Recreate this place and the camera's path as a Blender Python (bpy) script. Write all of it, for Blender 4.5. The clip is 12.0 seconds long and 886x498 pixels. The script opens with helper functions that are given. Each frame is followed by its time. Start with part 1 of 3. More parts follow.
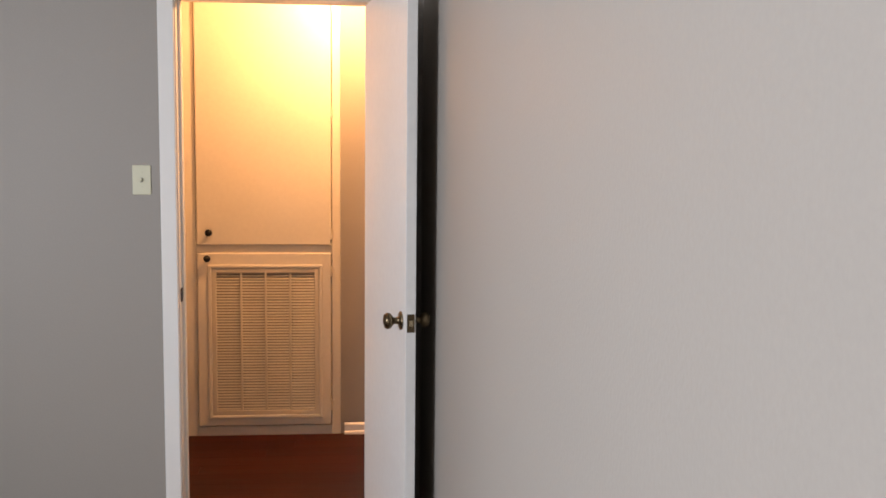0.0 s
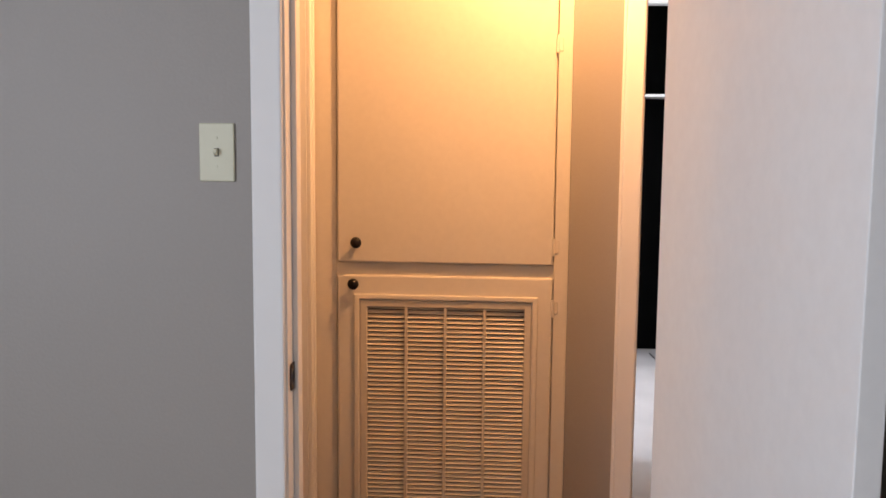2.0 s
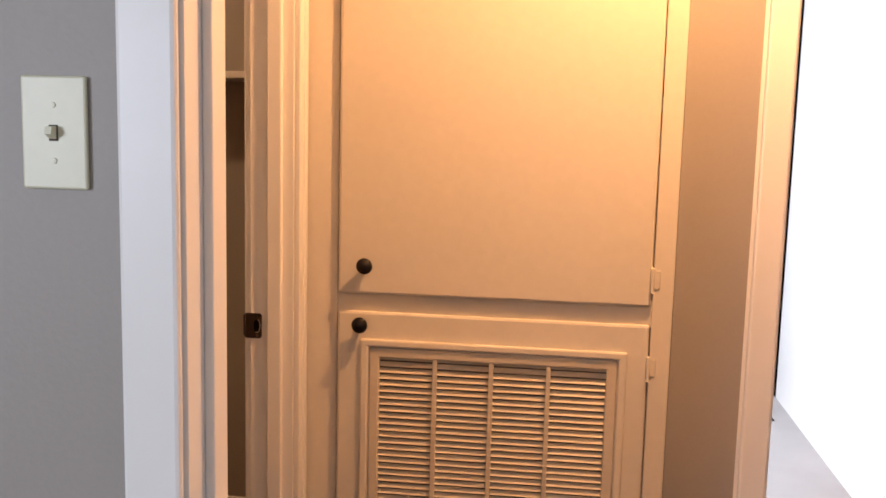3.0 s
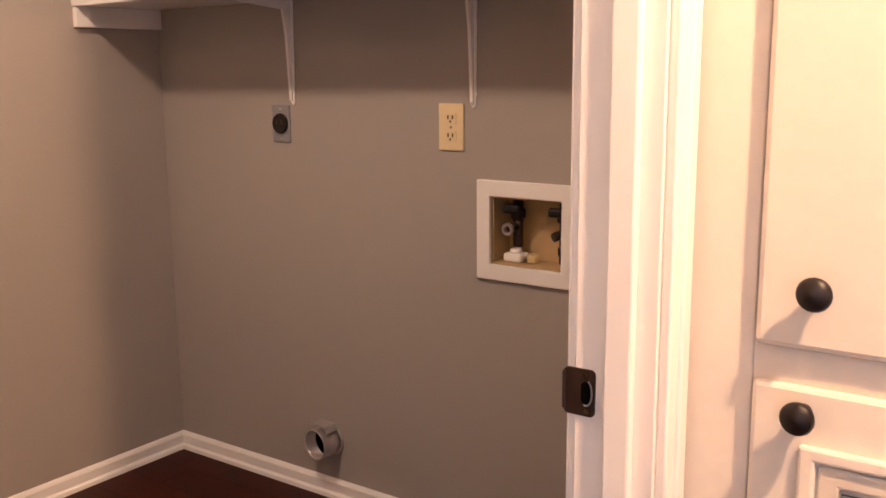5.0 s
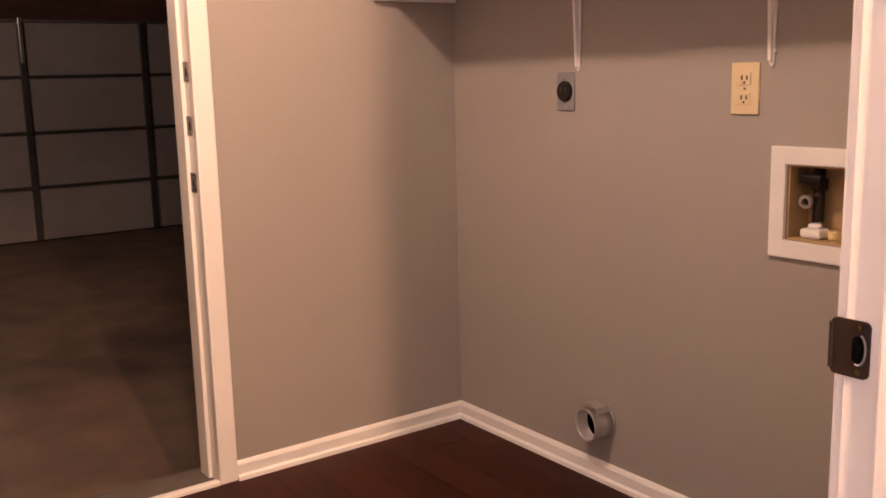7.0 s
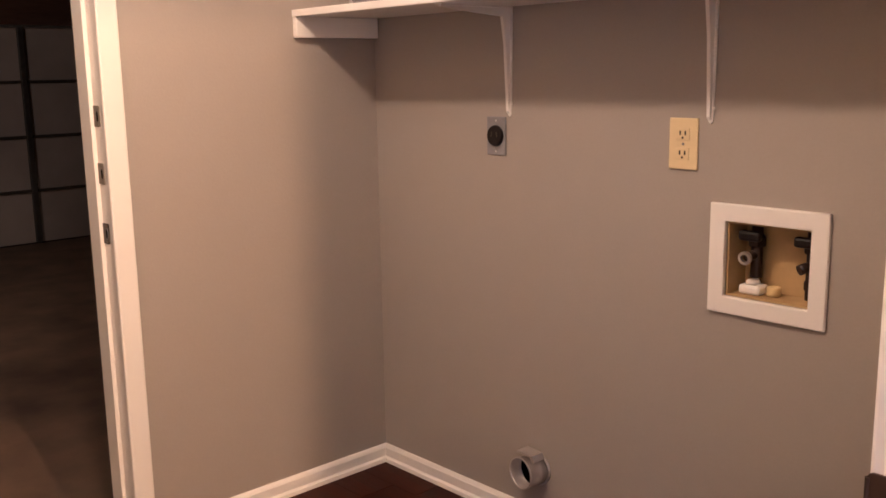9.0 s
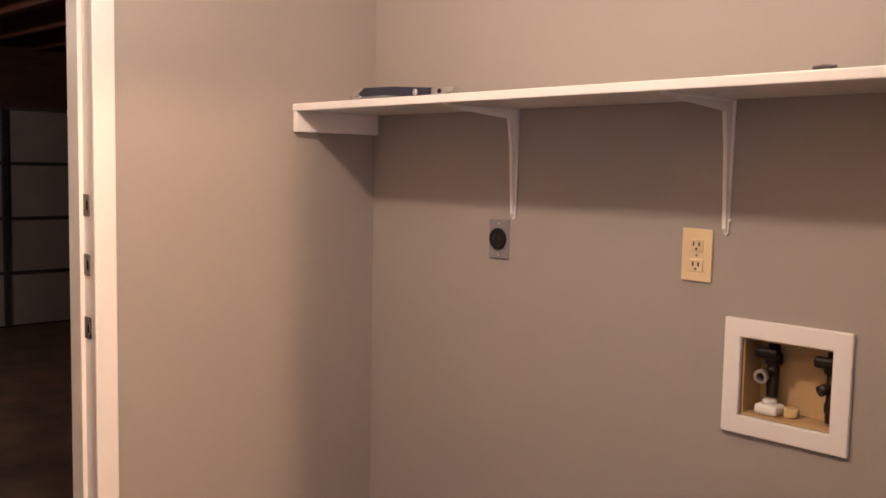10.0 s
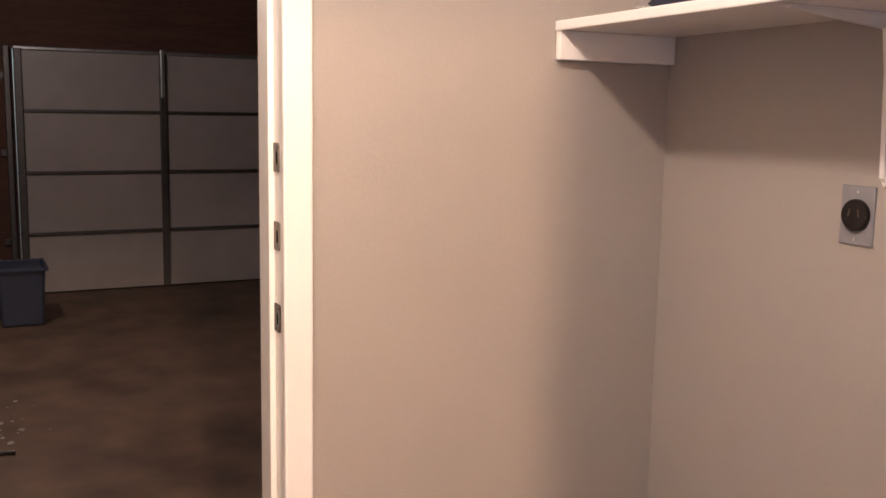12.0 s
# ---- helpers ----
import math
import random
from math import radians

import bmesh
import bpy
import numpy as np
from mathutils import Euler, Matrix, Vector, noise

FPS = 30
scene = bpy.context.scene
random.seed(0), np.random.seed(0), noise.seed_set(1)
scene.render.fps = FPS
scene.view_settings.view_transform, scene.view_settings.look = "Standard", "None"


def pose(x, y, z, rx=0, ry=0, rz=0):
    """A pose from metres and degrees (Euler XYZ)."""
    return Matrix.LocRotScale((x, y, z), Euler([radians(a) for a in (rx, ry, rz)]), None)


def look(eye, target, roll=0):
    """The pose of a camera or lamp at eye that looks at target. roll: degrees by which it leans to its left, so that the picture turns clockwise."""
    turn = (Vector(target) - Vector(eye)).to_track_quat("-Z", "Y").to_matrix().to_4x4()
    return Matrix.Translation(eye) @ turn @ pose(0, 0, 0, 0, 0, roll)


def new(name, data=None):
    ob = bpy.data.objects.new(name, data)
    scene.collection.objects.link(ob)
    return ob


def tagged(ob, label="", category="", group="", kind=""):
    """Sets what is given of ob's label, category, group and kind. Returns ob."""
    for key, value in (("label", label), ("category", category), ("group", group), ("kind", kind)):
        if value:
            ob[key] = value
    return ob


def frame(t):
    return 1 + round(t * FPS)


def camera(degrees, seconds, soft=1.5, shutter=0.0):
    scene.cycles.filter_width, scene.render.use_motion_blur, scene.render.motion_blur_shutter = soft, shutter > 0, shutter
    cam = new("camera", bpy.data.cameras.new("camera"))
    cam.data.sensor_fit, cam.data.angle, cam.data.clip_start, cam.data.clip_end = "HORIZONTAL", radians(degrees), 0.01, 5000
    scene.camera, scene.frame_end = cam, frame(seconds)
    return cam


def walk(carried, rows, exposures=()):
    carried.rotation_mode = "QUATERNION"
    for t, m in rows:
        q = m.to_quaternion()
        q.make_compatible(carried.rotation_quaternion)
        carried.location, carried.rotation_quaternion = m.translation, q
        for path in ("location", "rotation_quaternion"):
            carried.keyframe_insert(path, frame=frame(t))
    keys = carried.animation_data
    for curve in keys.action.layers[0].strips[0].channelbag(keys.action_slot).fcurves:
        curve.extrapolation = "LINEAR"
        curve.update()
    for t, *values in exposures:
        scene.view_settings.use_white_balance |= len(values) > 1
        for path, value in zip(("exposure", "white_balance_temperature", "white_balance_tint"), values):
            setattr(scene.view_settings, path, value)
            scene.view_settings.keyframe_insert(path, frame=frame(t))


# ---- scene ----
cam = camera(50.0, 12.0, soft=1.6)
PATH = [
    (0, pose(0.8478, -3.7797, 1.4576, 84.397, -0.566, -5.397)),
    (0.5, pose(0.8401, -3.3650, 1.4122, 84.276, -0.604, -1.128)),
    (1, pose(0.7896, -2.8466, 1.4068, 83.787, -0.789, 2.308)),
    (1.5, pose(0.6844, -2.3441, 1.3757, 83.913, -0.553, 4.047)),
    (2, pose(0.6258, -1.8364, 1.3827, 83.407, -0.532, 4.555)),
    (2.5, pose(0.5903, -1.3457, 1.3852, 82.785, -1.010, 5.949)),
    (2.7, pose(0.5730, -1.1650, 1.3741, 82.721, -1.114, 6.461)),
    (4.3, pose(0.4470, -0.1094, 1.3741, 78.640, -1.156, 20.286)),
    (4.5, pose(0.4223, -0.0339, 1.3558, 78.567, -0.395, 24.031)),
    (5, pose(0.3558, 0.1280, 1.2811, 79.309, 0.513, 35.443)),
    (5.5, pose(0.3357, 0.1953, 1.2087, 80.161, 0.680, 46.219)),
    (6, pose(0.3775, 0.2256, 1.1898, 80.177, 1.767, 53.997)),
    (6.5, pose(0.3716, 0.2258, 1.1746, 79.930, 1.374, 54.880)),
    (7, pose(0.3586, 0.2428, 1.1822, 79.661, 1.368, 54.020)),
    (8.8, pose(0.2253, 0.2213, 1.3090, 78.495, 1.047, 47.900)),
    (9, pose(0.2048, 0.2130, 1.3193, 79.212, 0.908, 47.213)),
    (9.5, pose(0.1564, 0.2475, 1.3150, 82.316, -0.062, 46.806)),
    (10, pose(0.0833, 0.2287, 1.3312, 84.864, -1.153, 45.857)),
    (10.5, pose(0.0510, 0.3558, 1.3200, 86.093, -1.467, 48.766)),
    (11, pose(-0.0104, 0.4635, 1.3074, 85.336, -1.546, 53.103)),
    (11.5, pose(-0.2008, 0.6476, 1.3284, 82.832, -1.188, 59.110)),
    (12, pose(-0.4878, 0.7067, 1.2998, 81.820, -1.018, 63.078)),
]

EXPO = [(0.0, -1.12, 9200, 18), (0.8, -1.16, 9600, 18), (1.5, -1.36, 8900, 18), (2.6, -1.18, 8300, 19), (4.5, -0.46, 6600, 15), (5.0, 0.15, 5500, 13),
        (5.6, 0.56, 5550, 15), (6.5, 0.48, 5700, 19), (7.2, 0.46, 5700, 19), (9.5, 0.4, 5330, 12), (10.5, 0.36, 5080, 9), (12.0, 0.78, 4860, 7)]
walk(cam, PATH, EXPO)

# ---------- light ----------
world = bpy.data.worlds.new("world")
scene.world = world
world.use_nodes = True
wn = world.node_tree.nodes
sky = wn.new("ShaderNodeTexSky")
sky.sky_type = 'NISHITA'
sky.sun_disc = False
sky.sun_elevation, sky.sun_rotation = radians(40), radians(200)
world.node_tree.links.new(sky.outputs[0], wn["Background"].inputs[0])
wn["Background"].inputs[1].default_value = 0.08


def lamp(name, kind, watts, colour, m, size=0.1, size_y=None):
    d = bpy.data.lights.new(name, kind)
    d.energy, d.color = watts, colour
    if kind == 'AREA':
        d.shape, d.size, d.size_y = 'RECTANGLE', size, size_y or size
    elif kind == 'POINT':
        d.shadow_soft_size = size
    ob = new(name, d)
    ob.matrix_world = m
    return ob


DAY = (0.53, 0.71, 1.0)
WARM = (1.0, 0.555, 0.27)
lamp("bedroom_west_window_light", 'AREA', 420, DAY, look((-2.29, -3.4, 1.5), (2, -3.4, 1.5)), 1.8, 1.2)
lamp("far_room_window_light", 'AREA', 260, DAY, look((-0.9, 3.2, 1.5), (1.5, 3.0, 1.0)), 1.2, 1.2)
lamp("hall_bulb", 'POINT', 205, WARM, pose(0.84, 0.68, 2.27), 0.04)
lamp("laundry_bulb", 'POINT', 55, (1.0, 0.66, 0.41), pose(-1.25, 0.86, 2.30), 0.05)
lamp("garage_bulb", 'POINT', 28, (1.0, 0.72, 0.5), pose(-6.0, 0.62, 2.16), 0.06)

# ---------- materials ----------


def material(name, base, rough=0.5, metal=0.0, vary=0.08, grain=60.0, big=2.5, bump=0.05, dist=0.002, dirt=None, stretch=(1, 1, 1), gloss=0.5, pieces=0.0):
    """Two-scale colour variation, fine relief and slight gloss variation."""
    m = bpy.data.materials.new(name)
    m.use_nodes = True
    t = m.node_tree
    n, l = t.nodes, t.links
    p = n["Principled BSDF"]
    p.inputs["Metallic"].default_value = metal
    p.inputs["Specular IOR Level"].default_value = gloss
    co = n.new("ShaderNodeTexCoord")
    mp = n.new("ShaderNodeMapping")
    mp.inputs["Scale"].default_value = stretch
    l.new(co.outputs["Object"], mp.inputs[0])
    fine, wide = n.new("ShaderNodeTexNoise"), n.new("ShaderNodeTexNoise")
    fine.inputs["Scale"].default_value, wide.inputs["Scale"].default_value = grain, big
    fine.inputs["Detail"].default_value, wide.inputs["Detail"].default_value = 6, 4
    for q in (fine, wide):
        l.new(mp.outputs[0], q.inputs["Vector"])
    add = n.new("ShaderNodeMath")
    add.operation = 'ADD'
    l.new(fine.outputs["Fac"], add.inputs[0])
    l.new(wide.outputs["Fac"], add.inputs[1])
    ramp = n.new("ShaderNodeMapRange")
    ramp.inputs["From Min"].default_value, ramp.inputs["From Max"].default_value = 0.6, 1.4
    l.new(add.outputs[0], ramp.inputs[0])
    if pieces:
        info, sub, mul, more = n.new("ShaderNodeObjectInfo"), n.new("ShaderNodeMath"), n.new("ShaderNodeMath"), n.new("ShaderNodeMath")
        sub.operation, mul.operation, more.operation = 'SUBTRACT', 'MULTIPLY', 'ADD'
        sub.inputs[1].default_value, mul.inputs[1].default_value = 0.5, pieces
        l.new(info.outputs["Random"], sub.inputs[0])
        l.new(sub.outputs[0], mul.inputs[0])
        l.new(mul.outputs[0], more.inputs[0])
        l.new(add.outputs[0], more.inputs[1])
        l.new(more.outputs[0], ramp.inputs[0])
    mix = n.new("ShaderNodeMix")
    mix.data_type = 'RGBA'
    lo = dirt or tuple(c * (1 - vary) for c in base)
    hi = tuple(min(1, c * (1 + vary)) for c in base)
    mix.inputs["A"].default_value, mix.inputs["B"].default_value = (*lo, 1), (*hi, 1)
    l.new(ramp.outputs[0], mix.inputs["Factor"])
    l.new(mix.outputs["Result"], p.inputs["Base Color"])
    rr = n.new("ShaderNodeMapRange")
    rr.inputs["To Min"].default_value, rr.inputs["To Max"].default_value = max(0.03, rough - 0.08), min(1, rough + 0.08)
    l.new(wide.outputs["Fac"], rr.inputs[0])
    l.new(rr.outputs[0], p.inputs["Roughness"])
    if bump:
        b = n.new("ShaderNodeBump")
        b.inputs["Strength"].default_value, b.inputs["Distance"].default_value = bump, dist
        l.new(fine.outputs["Fac"], b.inputs["Height"])
        l.new(b.outputs[0], p.inputs["Normal"])
    return m


PAINT = material("greige_wall_paint", (0.339, 0.303, 0.269), 0.55, vary=0.035, grain=140, big=1.2, bump=0.25, dist=0.0015)
WHITE = material("white_trim_paint", (0.82, 0.79, 0.75), 0.32, vary=0.015, grain=20, big=3, bump=0.02, dist=0.001)
DOORWHITE = material("white_door_paint", (0.78, 0.76, 0.73), 0.38, vary=0.04, grain=40, big=2, bump=0.1, dist=0.001)
CREAM = material("cream_cabinet_paint", (0.76, 0.69, 0.59), 0.36, vary=0.04, grain=50, big=2, bump=0.1, dist=0.001)
GRILLE = material("cream_grille_enamel", (0.68, 0.60, 0.49), 0.4, vary=0.05, grain=60, big=6, bump=0.05)
DUCT = material("dusty_filter", (0.20, 0.17, 0.13), 0.9, vary=0.2, grain=200, big=8, bump=0.4)
CEIL = material("white_ceiling_texture", (0.74, 0.73, 0.71), 0.9, vary=0.04, grain=120, big=2, bump=0.6, dist=0.004)
PLANK = material("dark_red_laminate", (0.032, 0.006, 0.0024), 0.52, vary=0.5, grain=9, big=2.2, bump=0.06, dist=0.001, stretch=(1, 9, 9), gloss=0.14, pieces=0.35)
GAP = material("dark_plank_joint", (0.04, 0.012, 0.006), 0.7, vary=0.2)
CARPET = material("pale_grey_carpet", (0.52, 0.48, 0.46), 0.95, vary=0.12, grain=260, big=4, bump=0.9, dist=0.006)
# For the unseen bedroom floor: dark base to lower bounce on the walls.
BROWNCARPET = material("low_bounce_brown_carpet", (0.12, 0.09, 0.07), 0.95, vary=0.2, grain=240, big=4, bump=0.9, dist=0.006)
CONCRETE = material("stained_brown_concrete", (0.175, 0.115, 0.075), 0.62, vary=0.4, grain=4, big=0.9, bump=0.25, dist=0.003, dirt=(0.06, 0.040, 0.029))
PANEL = material("dirty_white_steel_panel", (0.43, 0.385, 0.36), 0.45, vary=0.12, grain=6, big=1.2, bump=0.1, dist=0.002)
STRUT = material("dull_galvanised_steel", (0.14, 0.13, 0.125), 0.5, 0.8, vary=0.2, grain=25, big=5)
GALV = material("bright_galvanised_steel", (0.62, 0.62, 0.62), 0.35, 0.9, vary=0.12, grain=30, big=8)
JOIST = material("red_brown_timber", (0.15, 0.055, 0.03), 0.75, vary=0.35, grain=8, big=2, bump=0.3, stretch=(1, 8, 8))
BOARD = material("dark_timber_sheathing", (0.10, 0.045, 0.028), 0.85, vary=0.35, grain=8, big=1.5, bump=0.3, stretch=(8, 1, 8))
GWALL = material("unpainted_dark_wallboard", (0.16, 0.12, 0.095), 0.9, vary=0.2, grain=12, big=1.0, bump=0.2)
BLACK = material("black_enamel", (0.009, 0.006, 0.006), 0.42, vary=0.2, gloss=0.3)
WORN = material("worn_painted_metal", (0.17, 0.145, 0.12), 0.5, 0.2, vary=0.3, grain=60, big=20)
BRASS = material("antique_brass", (0.16, 0.115, 0.07), 0.28, 1.0, vary=0.25, grain=50, big=12)
ALMOND = material("almond_plastic", (0.72, 0.58, 0.34), 0.35, vary=0.03, bump=0)
IVORY = material("ivory_plastic", (0.66, 0.63, 0.47), 0.35, vary=0.03, bump=0)
SLOT = material("dark_slot", (0.06, 0.045, 0.03), 0.7, vary=0.1, bump=0)
STEEL = material("brushed_steel_plate", (0.24, 0.235, 0.25), 0.45, 0.15, vary=0.08, grain=80, big=10)
# Shade held in the colour: near-black for the insides of recesses.
SHADE_BLACK = material("recess_shade_black", (0.003, 0.003, 0.003), 0.95, vary=0.2, gloss=0.0)
SILL = material("dark_worn_sill", (0.10, 0.08, 0.065), 0.7, vary=0.3, grain=30, big=6)
DARKBRASS = material("tarnished_dark_brass", (0.026, 0.014, 0.010), 0.4, 0.3, vary=0.3, grain=60, big=12)
YELLOW = material("yellowed_plastic", (0.62, 0.47, 0.22), 0.5, vary=0.1, grain=20, big=8)
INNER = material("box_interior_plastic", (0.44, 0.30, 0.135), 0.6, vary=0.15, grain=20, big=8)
NAVY = material("dark_navy_plastic", (0.022, 0.025, 0.048), 0.35, vary=0.15)
BLUEBIN = material("grey_blue_plastic", (0.045, 0.055, 0.095), 0.5, vary=0.12, grain=15, big=4)
PLASTER = material("dusty_pale_cloth", (0.42, 0.39, 0.35), 0.8, vary=0.1, grain=15, big=4)
FOIL = material("aluminium_vent", (0.45, 0.41, 0.39), 0.42, 0.5, vary=0.1, grain=40, big=10, bump=0.2)

GLASS = bpy.data.materials.new("window_glass")
GLASS.use_nodes = True
GLASS.node_tree.nodes["Principled BSDF"].inputs["Transmission Weight"].default_value = 1
GLASS.node_tree.nodes["Principled BSDF"].inputs["Roughness"].default_value = 0.02

# ---------- mesh helpers ----------


def box(bm, x0, x1, y0, y1, z0, z1, bevel=0.0, m=None):
    vs = [bm.verts.new((x, y, z)) for x in (x0, x1) for y in (y0, y1) for z in (z0, z1)]
    fs = [bm.faces.new([vs[i] for i in f]) for f in ((0, 1, 3, 2), (4, 6, 7, 5), (0, 4, 5, 1), (2, 3, 7, 6), (0, 2, 6, 4), (1, 5, 7, 3))]
    if bevel:
        es = list({e for f in fs for e in f.edges})
        r = bmesh.ops.bevel(bm, geom=es, offset=bevel, segments=2, affect='EDGES', profile=0.5)
        vs = list({v for f in r["faces"] for v in f.verts} | {v for v in vs if v.is_valid})
    if m is not None:
        bmesh.ops.transform(bm, matrix=m, verts=vs)
    return bm


def boxes(*dims, bevel=0.0):
    bm = bmesh.new()
    for d in dims:
        box(bm, *d, bevel=bevel)
    return bm


def ring(x0, x1, z0, z1, i0, i1, j0, j1, y0, y1, bevel=0.0):
    """One connected frame round an opening, standing in the xz plane."""
    bm = bmesh.new()
    V = {}
    for y in (y0, y1):
        for k, (a, b, c, d) in enumerate(((x0, x1, z0, z1), (i0, i1, j0, j1))):
            V[y, k] = [bm.verts.new((p, y, q)) for p, q in ((a, c), (b, c), (b, d), (a, d))]
    for n in range(4):
        m = (n + 1) % 4
        for y in (y0, y1):
            bm.faces.new((V[y, 0][n], V[y, 0][m], V[y, 1][m], V[y, 1][n]))
        for k in (0, 1):
            bm.faces.new((V[y0, k][n], V[y0, k][m], V[y1, k][m], V[y1, k][n]))
    bmesh.ops.recalc_face_normals(bm, faces=bm.faces)
    if bevel:
        es = [e for e in bm.edges if e.calc_face_angle(0) > 1]
        bmesh.ops.bevel(bm, geom=es, offset=bevel, segments=2, affect='EDGES', profile=0.5)
    return bm


def lathe(profile, segs=24, m=None):
    """Spin (radius, height) pairs round z, then move by m."""
    bm = bmesh.new()
    rings = []
    for r, h in profile:
        rings.append([bm.verts.new((r * math.cos(2 * math.pi * i / segs), r * math.sin(2 * math.pi * i / segs), h)) for i in range(segs)])
    for a, b in zip(rings, rings[1:]):
        for i in range(segs):
            j = (i + 1) % segs
            bm.faces.new((a[i], a[j], b[j], b[i]))
    for ring, r in ((rings[0], profile[0][0]), (rings[-1], profile[-1][0])):
        if r > 1e-5 and profile[0] != profile[-1]:
            bm.faces.new(ring)
    if m is not None:
        bmesh.ops.transform(bm, matrix=m, verts=bm.verts)
    return bm


def tube(points, radius, segs=12):
    """A pipe along a bent line of a few points."""
    bm = bmesh.new()
    pts = [Vector(p) for p in points]
    rings = []
    for i, p in enumerate(pts):
        d = (pts[min(i + 1, len(pts) - 1)] - pts[max(i - 1, 0)]).normalized()
        u = d.orthogonal().normalized() if i == 0 else (u - d * u.dot(d)).normalized()
        v = d.cross(u)
        rings.append([bm.verts.new(p + radius * (math.cos(2 * math.pi * k / segs) * u + math.sin(2 * math.pi * k / segs) * v)) for k in range(segs)])
    for a, b in zip(rings, rings[1:]):
        for k in range(segs):
            bm.faces.new((a[k], a[(k + 1) % segs], b[(k + 1) % segs], b[k]))
    bm.faces.new(rings[0])
    bm.faces.new(rings[-1])
    return bm


def prism(outline, axis, a, b, bevel=0.0):
    """Extrude a 2D outline along x or y from a to b."""
    bm = bmesh.new()
    put = (lambda p, s: (s, p[0], p[1])) if axis == "x" else (lambda p, s: (p[0], s, p[1])) if axis == "y" else (lambda p, s: (p[0], p[1], s))
    A, B = [bm.verts.new(put(p, a)) for p in outline], [bm.verts.new(put(p, b)) for p in outline]
    bm.faces.new(A)
    bm.faces.new(B[::-1])
    for i in range(len(A)):
        j = (i + 1) % len(A)
        bm.faces.new((A[i], B[i], B[j], A[j]))
    return bm


def mesh(name, bm, mat, smooth=False):
    bmesh.ops.recalc_face_normals(bm, faces=bm.faces)
    me = bpy.data.meshes.new(name)
    bm.to_mesh(me)
    bm.free()
    me.materials.append(mat)
    if smooth:
        for p in me.polygons:
            p.use_smooth = len(p.vertices) == 4
    return new(name, me)


def part(name, bm, mat, parent, label="", smooth=False):
    ob = mesh(name, bm, mat, smooth)
    ob.parent = parent
    ob.matrix_parent_inverse = parent.matrix_world.inverted()
    return tagged(ob, label)


def thing(name, at, label, category, group="", kind=""):
    ob = new(name)
    ob.location = at
    ob.empty_display_size = 0.05
    bpy.context.view_layer.update()
    return tagged(ob, label, category, group, kind)


def setting(name, bm, mat, label, category):
    return tagged(mesh(name, bm, mat), label, category, kind="structure")


H = 2.44          # ceiling
DOORH = 2.05      # door openings
BT = 0.11         # bedroom wall thickness

# ---------- bedroom shell ----------
BX0, BX1, BY0 = -2.3, 1.122, -5.2
JL, JR = 0.172, 0.932     # bedroom door opening
setting("wall_bedroom_door", boxes((BX0 - .1, JL - .02, 0, BT, 0, H), (JR + .02, BX1 + .1, 0, BT, 0, H), (JL - .02, JR + .02, 0, BT, DOORH + .02, H)), PAINT, "greige painted wall beside the white bedroom door", "wall")
setting("wall_bedroom_west", boxes((BX0 - .1, BX0, BY0, -4.3, 0, H), (BX0 - .1, BX0, -2.5, 0, 0, H), (BX0 - .1, BX0, -4.3, -2.5, 0, .9), (BX0 - .1, BX0, -4.3, -2.5, 2.1, H)), PAINT, "greige painted bedroom wall with a side window", "wall")
setting("wall_bedroom_south", boxes((BX0 - .1, BX1 + .1, BY0 - .1, BY0, 0, H)), PAINT, "greige painted bedroom wall", "wall")
setting("wall_bedroom_east", boxes((BX1, BX1 + .1, BY0, 0, 0, H)), PAINT, "greige painted bedroom side wall behind the open door", "wall")
setting("floor_bedroom", boxes((BX0, BX1, BY0, -.001, -.08, -.004)), BROWNCARPET, "unseen bedroom carpet, dark brown to cut bounce light", "floor")
setting("ceiling_bedroom", boxes((BX0 - .1, BX1 + .1, BY0 - .1, BT, H, H + .1)), CEIL, "white textured bedroom ceiling", "ceiling")


def window(name, axis, x, y0, y1, z0, z1):
    """A two-light window in a wall that runs along y (axis x) or along x (axis y)."""
    turn = Matrix() if axis == "x" else pose(0, 0, 0, 0, 0, 90)
    w = thing(name, turn @ Vector((x, (y0 + y1) / 2, z0)), "white framed window with clear panes", "window", kind="structure")
    bms = [("window_frame", boxes((x - .03, x + .03, y0, y0 + .05, z0, z1), (x - .03, x + .03, y1 - .05, y1, z0, z1), (x - .03, x + .03, y0 + .05, y1 - .05, z0, z0 + .05), (x - .03, x + .03, y0 + .05, y1 - .05, z1 - .05, z1), (x - .02, x + .02, y0 + .05, y1 - .05, (z0 + z1) / 2 - .02, (z0 + z1) / 2 + .02)), WHITE)]
    for a, b in ((z0 + .05, (z0 + z1) / 2 - .02), ((z0 + z1) / 2 + .02, z1 - .05)):
        bms.append(("pane", boxes((x - .003, x + .003, y0 + .05, y1 - .05, a, b)), GLASS))
    for nm, bm, mat in bms:
        bmesh.ops.transform(bm, matrix=turn, verts=bm.verts)
        p = part(nm, bm, mat, w)
        p.visible_shadow = nm != "pane"


window("window_1", "x", BX0 - .06, -4.3, -2.5, .9, 2.1)

